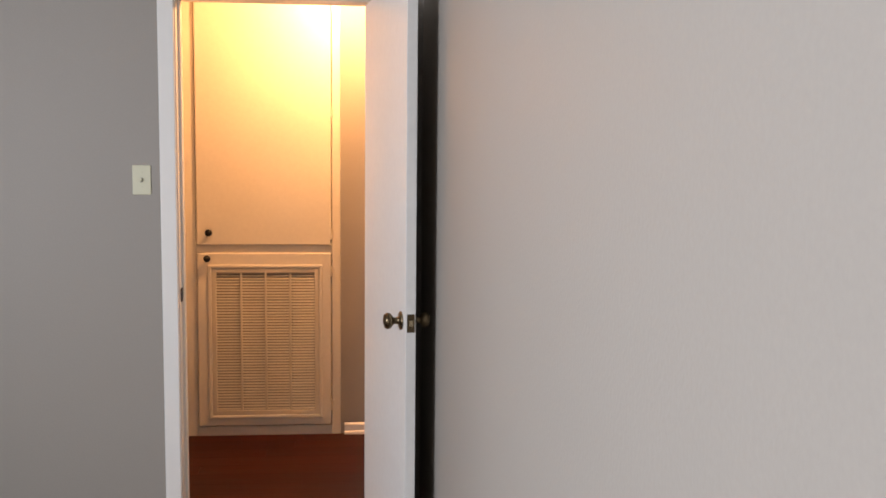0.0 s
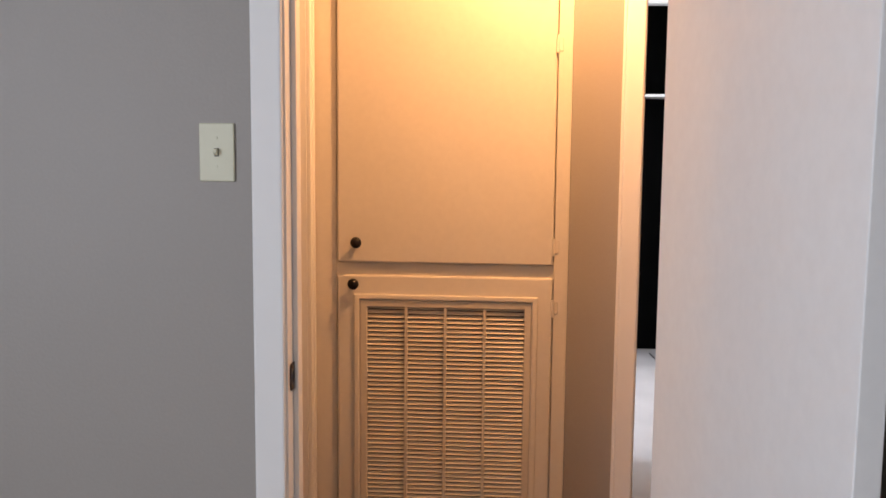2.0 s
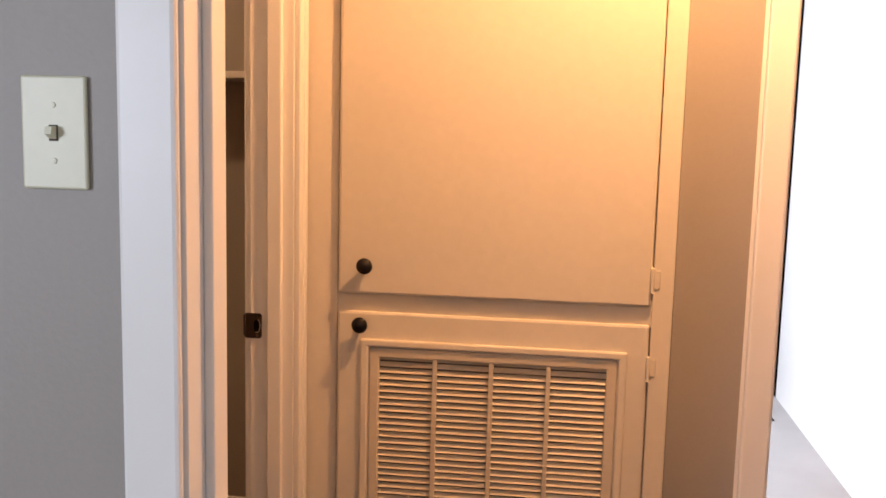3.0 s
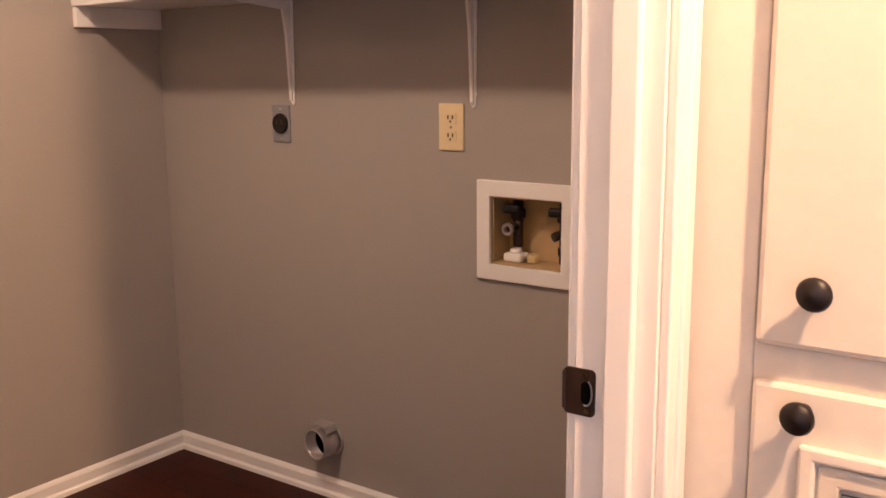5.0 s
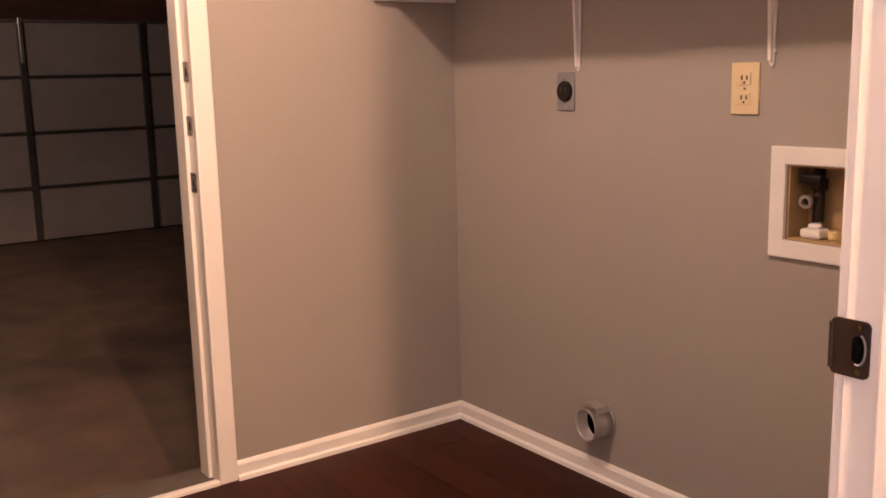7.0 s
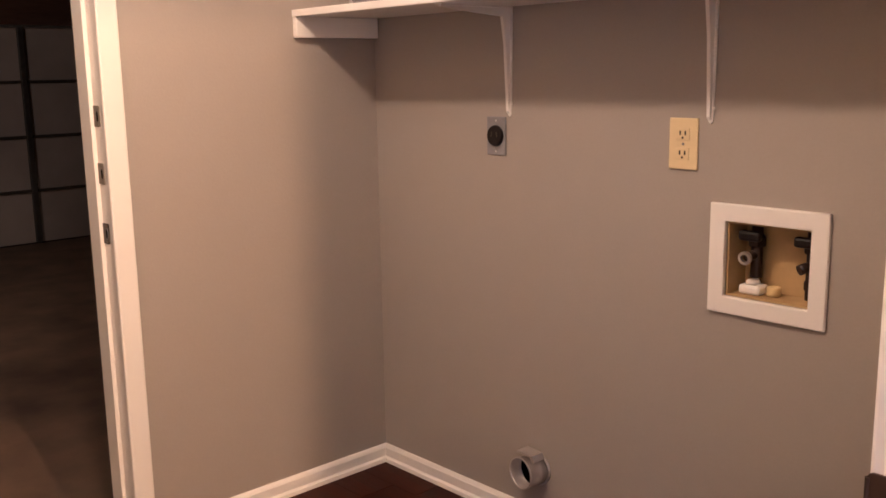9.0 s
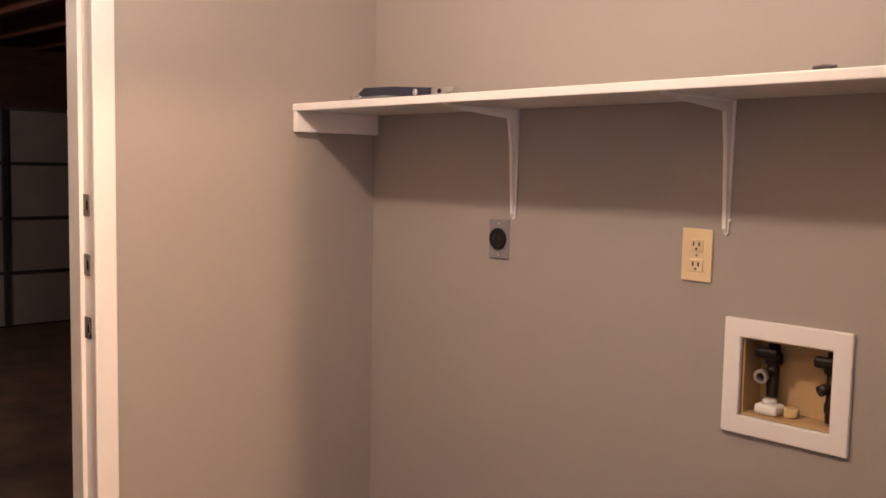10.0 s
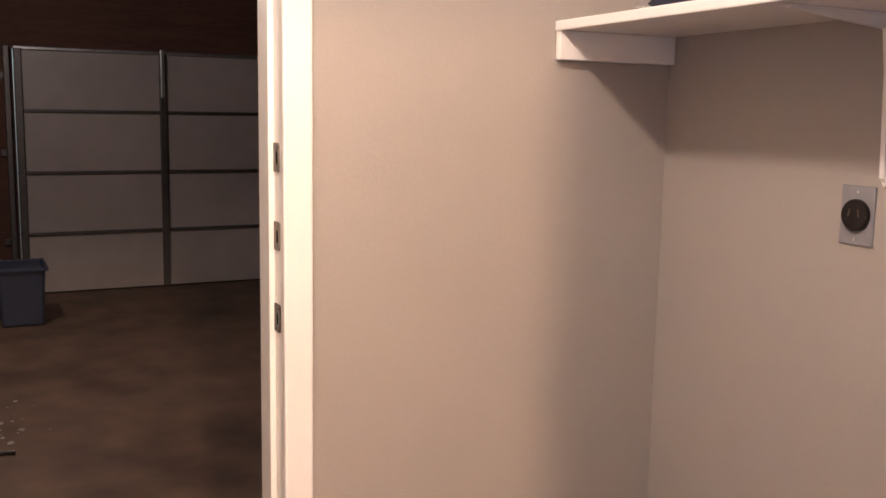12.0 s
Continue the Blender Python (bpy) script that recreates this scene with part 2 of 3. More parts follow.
# ---------- hall shell ----------
CY = 1.107          # cabinet face
HX1 = 2.1
WX0, WX1 = -0.118, -0.028       # wall between hall and laundry
LX, LY = -2.205, 2.15         # laundry west wall face, back wall face
LY0 = BT
setting("wall_hall_north", boxes((.786, .935, 1.125, 1.235, 0, H), (1.67, HX1, 1.125, 1.235, 0, H), (.935, 1.67, 1.125, 1.235, DOORH + .02, H)), PAINT, "greige painted hall wall beside the cabinet", "wall")
setting("wall_hall_east", boxes((HX1, HX1 + .1, BT, 1.235, 0, H)), PAINT, "greige painted end wall of the hall", "wall")
setting("wall_hall_south", boxes((BX1 + .1, HX1 + .1, 0, BT, 0, H)), PAINT, "greige painted hall wall", "wall")
setting("wall_laundry_door", boxes((WX0, WX1, 1.07, LY + .1, 0, H), (WX0, WX1, BT, .20, 0, H), (WX0, WX1, .20, 1.07, DOORH + .02, H)), PAINT, "greige painted wall round the laundry doorway", "wall")
setting("ceiling_hall", boxes((WX1 - .12, HX1 + .1, BT, 1.30, H, H + .1)), CEIL, "white textured hall ceiling", "ceiling")

# ---------- laundry shell ----------
GY0, GY1 = 0.43, 1.245        # doorway to the garage
GX = LX - .12
setting("wall_laundry_back", ring(GX, WX0, 0, H, -.935, -.73, .79, .965, LY, 2.25), PAINT, "greige painted laundry wall with outlets and a vent", "wall")
setting("wall_laundry_garage", boxes((GX, LX, GY1 + .02, LY, 0, H), (GX, LX, LY0 + .001, GY0 - .02, 0, H), (GX, LX, GY0 - .02, GY1 + .02, DOORH + .02, H)), PAINT, "greige painted laundry wall with the garage doorway", "wall")
setting("ceiling_laundry", boxes((GX, WX1 - .12, LY0, 2.25, H, H + .1)), CEIL, "white textured laundry ceiling", "ceiling")
setting("floor_base", boxes((LX - .12, HX1 + .1, -.002, 2.25, -.10, -.008)), GAP, "dark subfloor under the laminate planks", "floor")

# ---------- far room seen through the hall ----------
FY1 = 4.05
setting("wall_far_east", boxes((1.67, 1.77, 1.235, FY1, 0, H)), WHITE, "white painted wall in bright daylight", "wall")
setting("wall_far_north", boxes((-1.0, .80, FY1, FY1 + .1, 0, H), (.80, 1.67, FY1, FY1 + .1, 2.2, H)), WHITE, "white painted wall round an open dark closet", "wall")
setting("wall_far_south", boxes((-1.0, WX0, 2.25, 2.35, 0, H), (WX0, .935, 2.25, 2.35, 0, H), (.835, .935, 1.235, 2.25, 0, H)), WHITE, "white painted wall of the bright room", "wall")
setting("wall_far_west", boxes((-1.1, -1.0, 2.25, 2.6, 0, H), (-1.1, -1.0, 3.8, FY1 + .1, 0, H), (-1.1, -1.0, 2.6, 3.8, 0, .9), (-1.1, -1.0, 2.6, 3.8, 2.1, H)), WHITE, "white painted wall with a bright window", "wall")
# Walls coloured black so the closet stays dark beside the bright room.
setting("wall_far_closet", boxes((.70, .80, FY1 + .1, FY1 + .45, 0, H), (.70, 1.77, FY1 + .45, FY1 + .55, 0, H), (1.67, 1.77, FY1, FY1 + .45, 0, H)), SHADE_BLACK, "open closet back, coloured black for its unlit inside", "wall")
setting("floor_far_room", boxes((-1.0, 1.67, 2.25, FY1 + .45, -.08, 0), (.935, 1.67, 1.162, 2.25, -.08, 0)), CARPET, "pale carpet in bright daylight", "floor")
setting("ceiling_far_room", boxes((-1.1, 1.77, 1.30, FY1 + .55, H, H + .1)), CEIL, "white ceiling of the bright room", "ceiling")
window("window_2", "x", -1.06, 2.6, 3.8, .9, 2.1)
cord = thing("thin_cord", (1.54, FY1 - .05, 0), "thin grey cord lying on the pale carpet", "cord")
part("cord", tube([(1.500, FY1 + .28, .006), (1.520, FY1 + .05, .007), (1.545, FY1 - .18, .006), (1.570, FY1 - .43, .007)], .005, 8), STRUT, cord)
rod = thing("closet_shelf", (1.2, FY1 + .3, 1.66), "narrow white shelf inside the dark closet", "shelf")
part("board", boxes((.802, 1.668, FY1 + .14, FY1 + .44, 1.655, 1.672), bevel=.002), WHITE, rod)
part("cleat", boxes((1.648, 1.668, FY1 + .14, FY1 + .44, 1.62, 1.655), bevel=.002), STRUT, rod)

# ---------- garage shell ----------
GF = -0.20
DX = -8.61
G0, G1 = 0.35, 6.9
setting("floor_garage", boxes((DX - .3, GX, G0, G1, GF - .1, GF)), CONCRETE, "stained brown concrete garage floor", "floor")
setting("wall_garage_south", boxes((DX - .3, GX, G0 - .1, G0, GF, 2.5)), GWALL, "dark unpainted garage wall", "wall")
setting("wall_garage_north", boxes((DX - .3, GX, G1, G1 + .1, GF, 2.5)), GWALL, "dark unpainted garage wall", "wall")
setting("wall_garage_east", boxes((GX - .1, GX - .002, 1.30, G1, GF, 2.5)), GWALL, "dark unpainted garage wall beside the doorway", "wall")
setting("wall_garage_front", boxes((DX - .3, DX - .1, G0, 1.12, GF, 2.5), (DX - .3, DX - .1, 6.0, G1, GF, 2.5), (DX - .3, DX - .1, 1.12, 6.0, 1.74, 2.5)), BOARD, "dark timber wall above the garage door", "wall")
jbm = boxes((DX - .3, GX, G0 - .1, G1 + .1, 2.42, 2.5))
for i in range(13):
    y = G0 + .25 + i * .5
    box(jbm, DX - .3, GX, y, y + .045, 2.27, 2.42)
setting("ceiling_garage", jbm, JOIST, "red-brown timber joists under dark boards", "ceiling")

# ---------- trim ----------


def casing_bm(axis, edge, away, face, out, z1):
    """Moulded upright: two steps. edge: inner edge; away: +1 or -1; face: wall face; out: +1 or -1."""
    dims = []
    for a, b, d in ((0, .058, .012), (.006, .022, .017), (.030, .055, .019)):
        p, q = sorted((edge + away * a, edge + away * b))
        f, g = sorted((face, face + out * d))
        dims.append((f, g, p, q, 0, z1) if axis == "y" else (p, q, f, g, 0, z1))
    bm = bmesh.new()
    for i, d in enumerate(dims):
        box(bm, *d, bevel=.0035 if i else .002)
    return bm


def flat_casing(x0, x1, y0, y1, z1):
    return boxes((x0, x1, y0, y1, 0, z1), bevel=.005)


def head_bm(axis, a, b, face, out, z0):
    bm = bmesh.new()
    for lo, hi, d in ((0, .058, .012), (.006, .022, .017), (.030, .055, .019)):
        f, g = sorted((face, face + out * d))
        box(bm, *((f, g, a, b) if axis == "y" else (a, b, f, g)), z0 + lo, z0 + hi, bevel=.002)
    return bm


def strike(name, at, normal_y, lab, metal=None):
    """A dark strike plate on a jamb face that looks along y; the lip wraps to one side."""
    x, y, z = at
    s = thing(name, at, lab, "strike plate")
    n = normal_y
    turn = pose(x, y, z, 90 if n < 0 else -90)        # local z leaves the jamb, local x runs along it

    def rounded(x0, x1, hz, r, h0, h1):
        ol = []
        for cx, cy, a0 in ((x1 - r, hz - r, 0), (x0 + r, hz - r, 90), (x0 + r, -hz + r, 180), (x1 - r, -hz + r, 270)):
            ol += [(cx + r * math.cos(radians(a0 + k * 22.5)), cy + r * math.sin(radians(a0 + k * 22.5))) for k in range(5)]
        bm = prism(ol, "z", h0, h1)
        bmesh.ops.transform(bm, matrix=turn, verts=bm.verts)
        return bm

    part("plate", rounded(-.030, .009, .0275, .006, 0, .0025), metal or DARKBRASS, s)
    part("lip", tube([turn @ Vector((-.0295, q, .001)) for q in (-.022, 0, .022)], .003, 8), metal or DARKBRASS, s)
    # Black slab on the plate, put there for the dark of the hole.
    part("latch_hole", rounded(-.008, .004, .013, .0055, .0026, .0030), SHADE_BLACK, s)
    bm = tube([turn @ Vector((-.002 + .0075 * math.cos(radians(a)), .0150 * math.sin(radians(a)), .0026)) for a in range(-110, 80, 15)], .0011, 6)
    part("hole_rim", bm, metal or STEEL, s, "thin raised rim along one side of the latch hole")
    for q in (-.0215, .0215):
        part("screw", lathe([(.0032, .0025), (.0028, .0036), (0, .004)], 12, turn @ pose(-.001, q, 0)), metal or BRASS, s)
    return s


# bedroom doorway
fr = thing("door_frame_bedroom", (JL, 0, 0), "white painted bedroom door frame with moulded casing", "door frame", kind="structure")
part("jamb", boxes((JL - .02, JL, -.002, BT + .002, 0, DOORH), bevel=.001), WHITE, fr)
part("jamb", boxes((JR, JR + .02, -.002, BT + .002, 0, DOORH), bevel=.001), WHITE, fr)
part("head", boxes((JL - .02, JR + .02, -.002, BT + .002, DOORH, DOORH + .02)), WHITE, fr)
part("stop", boxes((JL, JL + .011, .042, .078, 0, DOORH), bevel=.002), WHITE, fr)
part("stop", boxes((JR - .011, JR, .042, .078, 0, DOORH), bevel=.002), WHITE, fr)
part("casing", flat_casing(JL - .066, JL - .004, -.016, -.002, DOORH + .062), WHITE, fr)
part("casing", flat_casing(JR + .004, JR + .066, -.016, -.002, DOORH + .062), WHITE, fr)
part("head_casing", head_bm("x", JL - .005, JR + .005, -.002, -1, DOORH + .004), WHITE, fr)
part("casing", casing_bm("x", JL - .005, -1, BT + .002, 1, DOORH + .06), WHITE, fr)
part("casing", casing_bm("x", JR + .005, 1, BT + .002, 1, DOORH + .06), WHITE, fr)
strike("strike_plate", (JL + .0005, .02, .90), 1, "dark bronze strike plate on the bedroom jamb").matrix_world = pose(JL + .001, .021, .90, 0, 0, -90)

# laundry doorway
lf = thing("door_frame_laundry", (WX0, 1.05, 0), "white painted laundry door frame with a stop", "door frame", kind="structure")
part("jamb", boxes((WX0 - .003, WX1 + .003, 1.05, 1.07, 0, DOORH), bevel=.001), WHITE, lf)
part("jamb", boxes((WX0 - .003, WX1 + .003, .20, .22, 0, DOORH), bevel=.001), WHITE, lf)
part("head", boxes((WX0 - .003, WX1 + .003, .20, 1.07, DOORH, DOORH + .02)), WHITE, lf)
part("stop", boxes((-.080, -.048, 1.036, 1.05, 0, DOORH), bevel=.003), WHITE, lf)
part("stop", boxes((-.080, -.048, .22, .232, 0, DOORH), bevel=.003), WHITE, lf)
part("casing", boxes((WX1 + .003, WX1 + .016, 1.055, 1.104, 0, DOORH + .06), (WX1 + .003, WX1 + .021, 1.078, 1.100, 0, DOORH + .06), bevel=.003), WHITE, lf)
part("casing", casing_bm("y", .215, -1, WX1 + .003, 1, DOORH + .06), WHITE, lf)
part("casing", casing_bm("y", 1.055, 1, WX0 - .003, -1, DOORH + .06), WHITE, lf)
part("casing", casing_bm("y", .215, -1, WX0 - .003, -1, DOORH + .06), WHITE, lf)
strike("strike_plate", (-.104, 1.05, .923), -1, "dark bronze strike plate on the laundry jamb")

# garage doorway
gf = thing("door_frame_garage", (LX, GY1, 0), "white painted door frame to the garage", "door frame", kind="structure")
part("jamb", boxes((GX - .02, LX + .003, GY1, GY1 + .02, -.02, DOORH), bevel=.001), WHITE, gf)
part("jamb", boxes((GX - .02, LX + .003, GY0 - .02, GY0, -.02, DOORH), bevel=.001), WHITE, gf)
part("head", boxes((GX - .02, LX + .003, GY0 - .02, GY1 + .02, DOORH, DOORH + .02)), WHITE, gf)
part("stop", boxes((GX + .005, LX - .05, GY1 - .012, GY1, 0, DOORH), bevel=.002), WHITE, gf)
part("casing", flat_casing(LX + .003, LX + .017, GY1 - .003, GY1 + .055, DOORH + .06), WHITE, gf)
part("casing", flat_casing(LX + .003, LX + .017, GY0 - .055, GY0 + .003, DOORH + .06), WHITE, gf)
part("head_casing", head_bm("y", GY0, GY1, LX + .003, 1, DOORH + .004), WHITE, gf)
part("sill", boxes((GX - .03, LX - .014, GY0, GY1, -.03, .004), bevel=.003), SILL, gf, "dark worn door sill")
part("threshold", boxes((LX - .014, LX + .014, GY0, GY1, -.02, .014), bevel=.006), WHITE, gf, "narrow pale threshold strip")
strike("strike_plate", (LX - .024, GY1, .90), -1, "dark latch strike on the garage door jamb")
strike("deadbolt_strike", (LX - .024, GY1, 1.06), -1, "painted-over deadbolt strike on the garage door jamb", WORN)
strike("upper_strike", (LX - .024, GY1, 1.21), -1, "painted-over upper strike on the garage door jamb", WORN)

# far room doorway
ff = thing("door_frame_far", (.94, 1.12, 0), "white painted door frame of the bright room", "door frame", kind="structure")
part("casing", flat_casing(.942, 1.0, 1.109, 1.125, DOORH + .06), WHITE, ff)
part("jamb", boxes((.935, 1.005, 1.1255, 1.237, 0, DOORH + .02), bevel=.001), WHITE, ff)
part("head", boxes((1.005, 1.67, 1.1255, 1.237, DOORH, DOORH + .02)), WHITE, ff)


def baseboard(name, outline_axis, a, b, face, out, lab):
    pr = [(0, 0), (.022, 0), (.020, .012), (.012, .018), (.012, .046), (.007, .054), (.003, .058), (0, .058)]
    ol = [(face + out * u, v) for u, v in pr]
    setting(name, prism(ol, outline_axis, a, b), WHITE, lab, "baseboard")


LB = "white moulded baseboard with a shoe strip"
baseboard("baseboard_1", "x", LX + .001, WX0 - .001, LY, -1, LB)
baseboard("baseboard_2", "y", GY1 + .055, LY - .001, LX, 1, LB)
baseboard("baseboard_3", "x", .805, .940, 1.125, -1, LB)
baseboard("baseboard_4", "x", BX0, JL - .068, -.0, -1, LB)
baseboard("baseboard_5", "y", BY0, -.02, BX1, -1, LB)

# ---------- bedroom things ----------


def knob(parent, at, direction, mat, name="knob"):
    x, y, z = at
    m = pose(x, y, z) @ Vector(direction).to_track_quat("Z", "Y").to_matrix().to_4x4()
    return part(name, lathe([(.031, 0), (.031, .004), (.024, .008), (.012, .010), (.011, .026), (.017, .030), (.026, .038), (.0275, .048), (.022, .057), (.010, .060), (0, .0605)], 24, m), mat, parent, smooth=True)


door = thing("bedroom_door", (JR - .002, -.004, 0), "white painted slab door standing open with a brass knob", "door")
L_ = .742
leaf = part("leaf", boxes((0, L_, -.035, 0, .012, 2.035), bevel=.002), DOORWHITE, door)
knob(door, (L_ - .062, 0, .915), (0, 1, 0), BRASS)
knob(door, (L_ - .062, -.035, .915), (0, -1, 0), BRASS)
part("latch_plate", boxes((L_, L_ + .0025, -.030, -.005, .885, .945), bevel=.0008), BRASS, door)
part("latch_bolt", prism([(L_ + .002, -.024), (L_ + .012, -.012), (L_ + .002, -.010)], "z", .905, .925), BRASS, door)
for z in (.25, 1.02, 1.80):
    part("hinge", tube([(-.004, .004, z - .045), (-.004, .004, z + .045)], .006, 10), BRASS, door)
for o in door.children:
    o.matrix_parent_inverse = Matrix()
door.rotation_euler = (0, 0, radians(-80.5))

sw = thing("light_switch", (.035, 0, 1.353), "ivory plastic toggle light switch plate", "light switch")
part("plate", boxes((0, .07, -.006, 0, 1.296, 1.41), bevel=.0025), IVORY, sw)
part("slot", boxes((.0305, .0395, -.0072, -.0055, 1.345, 1.361)), SLOT, sw)
part("toggle", prism([(-.005, 1.346), (-.018, 1.352), (-.016, 1.359), (-.005, 1.360)], "x", .0315, .0385), IVORY, sw)
for z in (1.325, 1.381):
    part("screw", lathe([(.0032, 0), (.0028, .001), (0, .0012)], 10, pose(.035, -.006, z, 90)), IVORY, sw)

# ---------- hall cabinet ----------
cab = thing("hall_cabinet", (.40, CY, 0), "cream painted built-in cabinet with a return-air grille", "cabinet")
F0, F1 = CY + .018, CY + .036
part("face_frame", boxes((-.029, .056, F0 - .004, F1, 0, H), (.741, .785, F0 - .004, F1, 0, H), (.056, .741, F0 - .004, F1, 0, .05), (.056, .741, F0 - .004, F1, .945, 1.005), (.056, .741, F0 - .004, F1, 2.28, H), bevel=.002), CREAM, cab)
part("carcass", boxes((-.012, .785, F1, F1 + .5, 0, .02), (-.012, .008, F1, F1 + .5, .02, H), (.765, .785, F1, F1 + .5, .02, H), (.008, .765, F1 + .48, F1 + .5, .02, H), (.008, .765, F1, F1 + .48, .96, .98)), CREAM, cab)
ud = part("upper_door", boxes((.059, .738, CY, F0 - .006, .993, 2.29), bevel=.007), CREAM, cab)
ld = part("lower_door", ring(.059, .738, .055, .955, .135, .665, .115, .865, CY, F0 - .006, bevel=.006), CREAM, cab)
part("moulding", ring(.113, .694, .095, .895, .131, .676, .112, .878, CY - .009, CY + .0005, bevel=.004), CREAM, ld)
for kx, kz, d in ((.123, 1.059, ud), (.114, .928, ld)):
    part("cabinet_knob", lathe([(.010, 0), (.008, .006), (.008, .012), (.0165, .018), (.018, .024), (.015, .030), (0, .032)], 20, pose(kx, CY, kz, 90)), BLACK, d, "round black knob", smooth=True)
for hz, d in ((1.672, ud), (1.052, ud), (.86, ld), (.16, ld)):
    part("cabinet_hinge", boxes((.734, .742, CY - .007, CY + .004, hz - .028, hz + .028), (.740, .756, F0 - .0065, F0 - .0035, hz - .02, hz + .02), bevel=.002), CREAM, d, "small painted hinge")
gr = thing("return_air_grille", (.40, CY + .004, .49), "cream metal louvred grille in the cabinet door", "air grille")
gx0, gx1, gz0, gz1 = .133, .674, .114, .876
part("frame", ring(gx0, gx1, gz0, gz1, gx0 + .022, gx1 - .022, gz0 + .022, gz1 - .022, CY - .004, CY + .012, bevel=.003), GRILLE, gr)
part("filter", boxes((gx0 + .01, gx1 - .01, CY + .024, CY + .030, gz0 + .01, gz1 - .01)), DUCT, gr, "dusty filter behind the louvres")
iw = (gx1 - gx0 - .044) / 4
for k in (1, 2, 3):
    x = gx0 + .022 + iw * k
    part("divider", boxes((x - .005, x + .005, CY - .003, CY + .010, gz0 + .022, gz1 - .022), bevel=.001), GRILLE, gr)
slat = None
for i in range(49):
    z = gz0 + .030 + i * .01475
    if slat is None:
        bm = boxes((gx0 + .020, gx1 - .020, -.001, .001, -.0058, .0058))
        bmesh.ops.transform(bm, matrix=pose(0, 0, 0, -40), verts=bm.verts)
        slat = part("slat", bm, GRILLE, gr)
        slat.matrix_parent_inverse = Matrix()
        slat.location = (-.40, CY + .008 - (CY + .004), z - .49)
    else:
        s = new("slat", slat.data)
        s.parent = gr
        s.location = (-.40, .004, z - .49)

# ---------- lamps ----------


def ceiling_lamp(at, lab, room_z=H):
    x, y = at
    l = thing("ceiling_lamp", (x, y, room_z), lab, "ceiling lamp")
    part("base", lathe([(.065, 0), (.065, .02), (.05, .035), (.03, .05), (0, .05)], 24, pose(x, y, room_z, 180)), WHITE, l, smooth=True)
    return l


l1 = ceiling_lamp((.84, .68), "white porcelain hall lamp holder with a bare bulb")
part("socket", lathe([(.02, .05), (.02, .085), (.016, .095), (0, .095)], 16, pose(.84, .68, H, 180)), WHITE, l1, smooth=True)
l2 = ceiling_lamp((-1.25, .86), "white porcelain laundry lamp holder")
part("socket", lathe([(.018, .05), (.018, .04), (0, .04)], 16, pose(-1.25, .86, H, 180)), WHITE, l2, smooth=True)

# ---------- laundry things ----------
SZ = 1.491
sh = thing("wall_shelf", (-1.2, 2.0, SZ - .02), "long white painted board shelf on steel brackets", "shelf")
tilt = pose(LX, 0, SZ, 0, -.42, 0) @ pose(-LX, 0, -SZ)     # the board rises a little towards the hall
for nm, dims, bev in (("board", (LX + .002, WX0 - .002, 1.848, LY - .001, SZ - .016, SZ), .002), ("front_lip", (LX + .002, WX0 - .002, 1.838, 1.848, SZ - .018, SZ + .003), .003)):
    bm = boxes(dims, bevel=bev)
    bmesh.ops.transform(bm, matrix=tilt, verts=bm.verts)
    part(nm, bm, WHITE, sh)
part("end_cleat", boxes((LX + .001, LX + .020, 1.842, LY - .001, 1.414, SZ - .016), bevel=.002), WHITE, sh)
part("end_cleat", boxes((WX0 - .020, WX0 - .001, 1.842, LY - .001, 1.424, SZ - .002), bevel=.002), WHITE, sh)


def bracket(x):
    T = SZ - .016 + (x - LX) * .00733
    b = part("bracket", prism([(x - .010, T), (x + .012, T), (x + .008, 1.190), (x + .002, 1.184), (x - .004, 1.190)], "y", LY - .005, LY - .001), WHITE, sh, "white stamped steel bracket")
    part("arm", boxes((x - .012, x + .012, 1.885, LY - .005, T - .004, T), bevel=.0015), WHITE, b)
    zt = T - .004
    ol = [(LY - .005, 1.192), (LY - .012, 1.200), (LY - .022, 1.38), (LY - .034, zt - .022), (LY - .20, zt - .009), (1.89, zt - .003), (1.89, zt), (LY - .005, zt)]
    part("rib", prism(ol, "x", x - .0045, x + .0045), WHITE, b)
    for z in (1.22, 1.40):
        part("screw", lathe([(.005, 0), (.004, .002), (0, .0024)], 10, pose(x + .009, LY - .005, z, 90)), WHITE, b)


bracket(-1.617)
bracket(-.988)

dr = thing("dryer_outlet", (-1.667, LY, 1.129), "grey steel plate with a black dryer receptacle", "outlet")
part("plate", boxes((-1.703, -1.631, LY - .005, LY, 1.075, 1.183), bevel=.002), STEEL, dr)
part("receptacle", lathe([(.029, 0), (.029, .006), (.027, .009), (0, .009)], 28, pose(-1.667, LY - .005, 1.130, 90)), BLACK, dr, "round black receptacle")
for a, turn in ((-.010, 12), (.010, -12)):
    bm = boxes((-.0018, .0018, -.0004, .0004, -.007, .007))
    bmesh.ops.transform(bm, matrix=pose(-1.667 + a, LY - .0142, 1.134, 0, turn, 0), verts=bm.verts)
    part("slot", bm, SLOT, dr)
for z in (1.086, 1.172):
    part("screw", lathe([(.0034, 0), (.003, .0012), (0, .0014)], 10, pose(-1.667, LY - .005, z, 90)), GALV, dr)

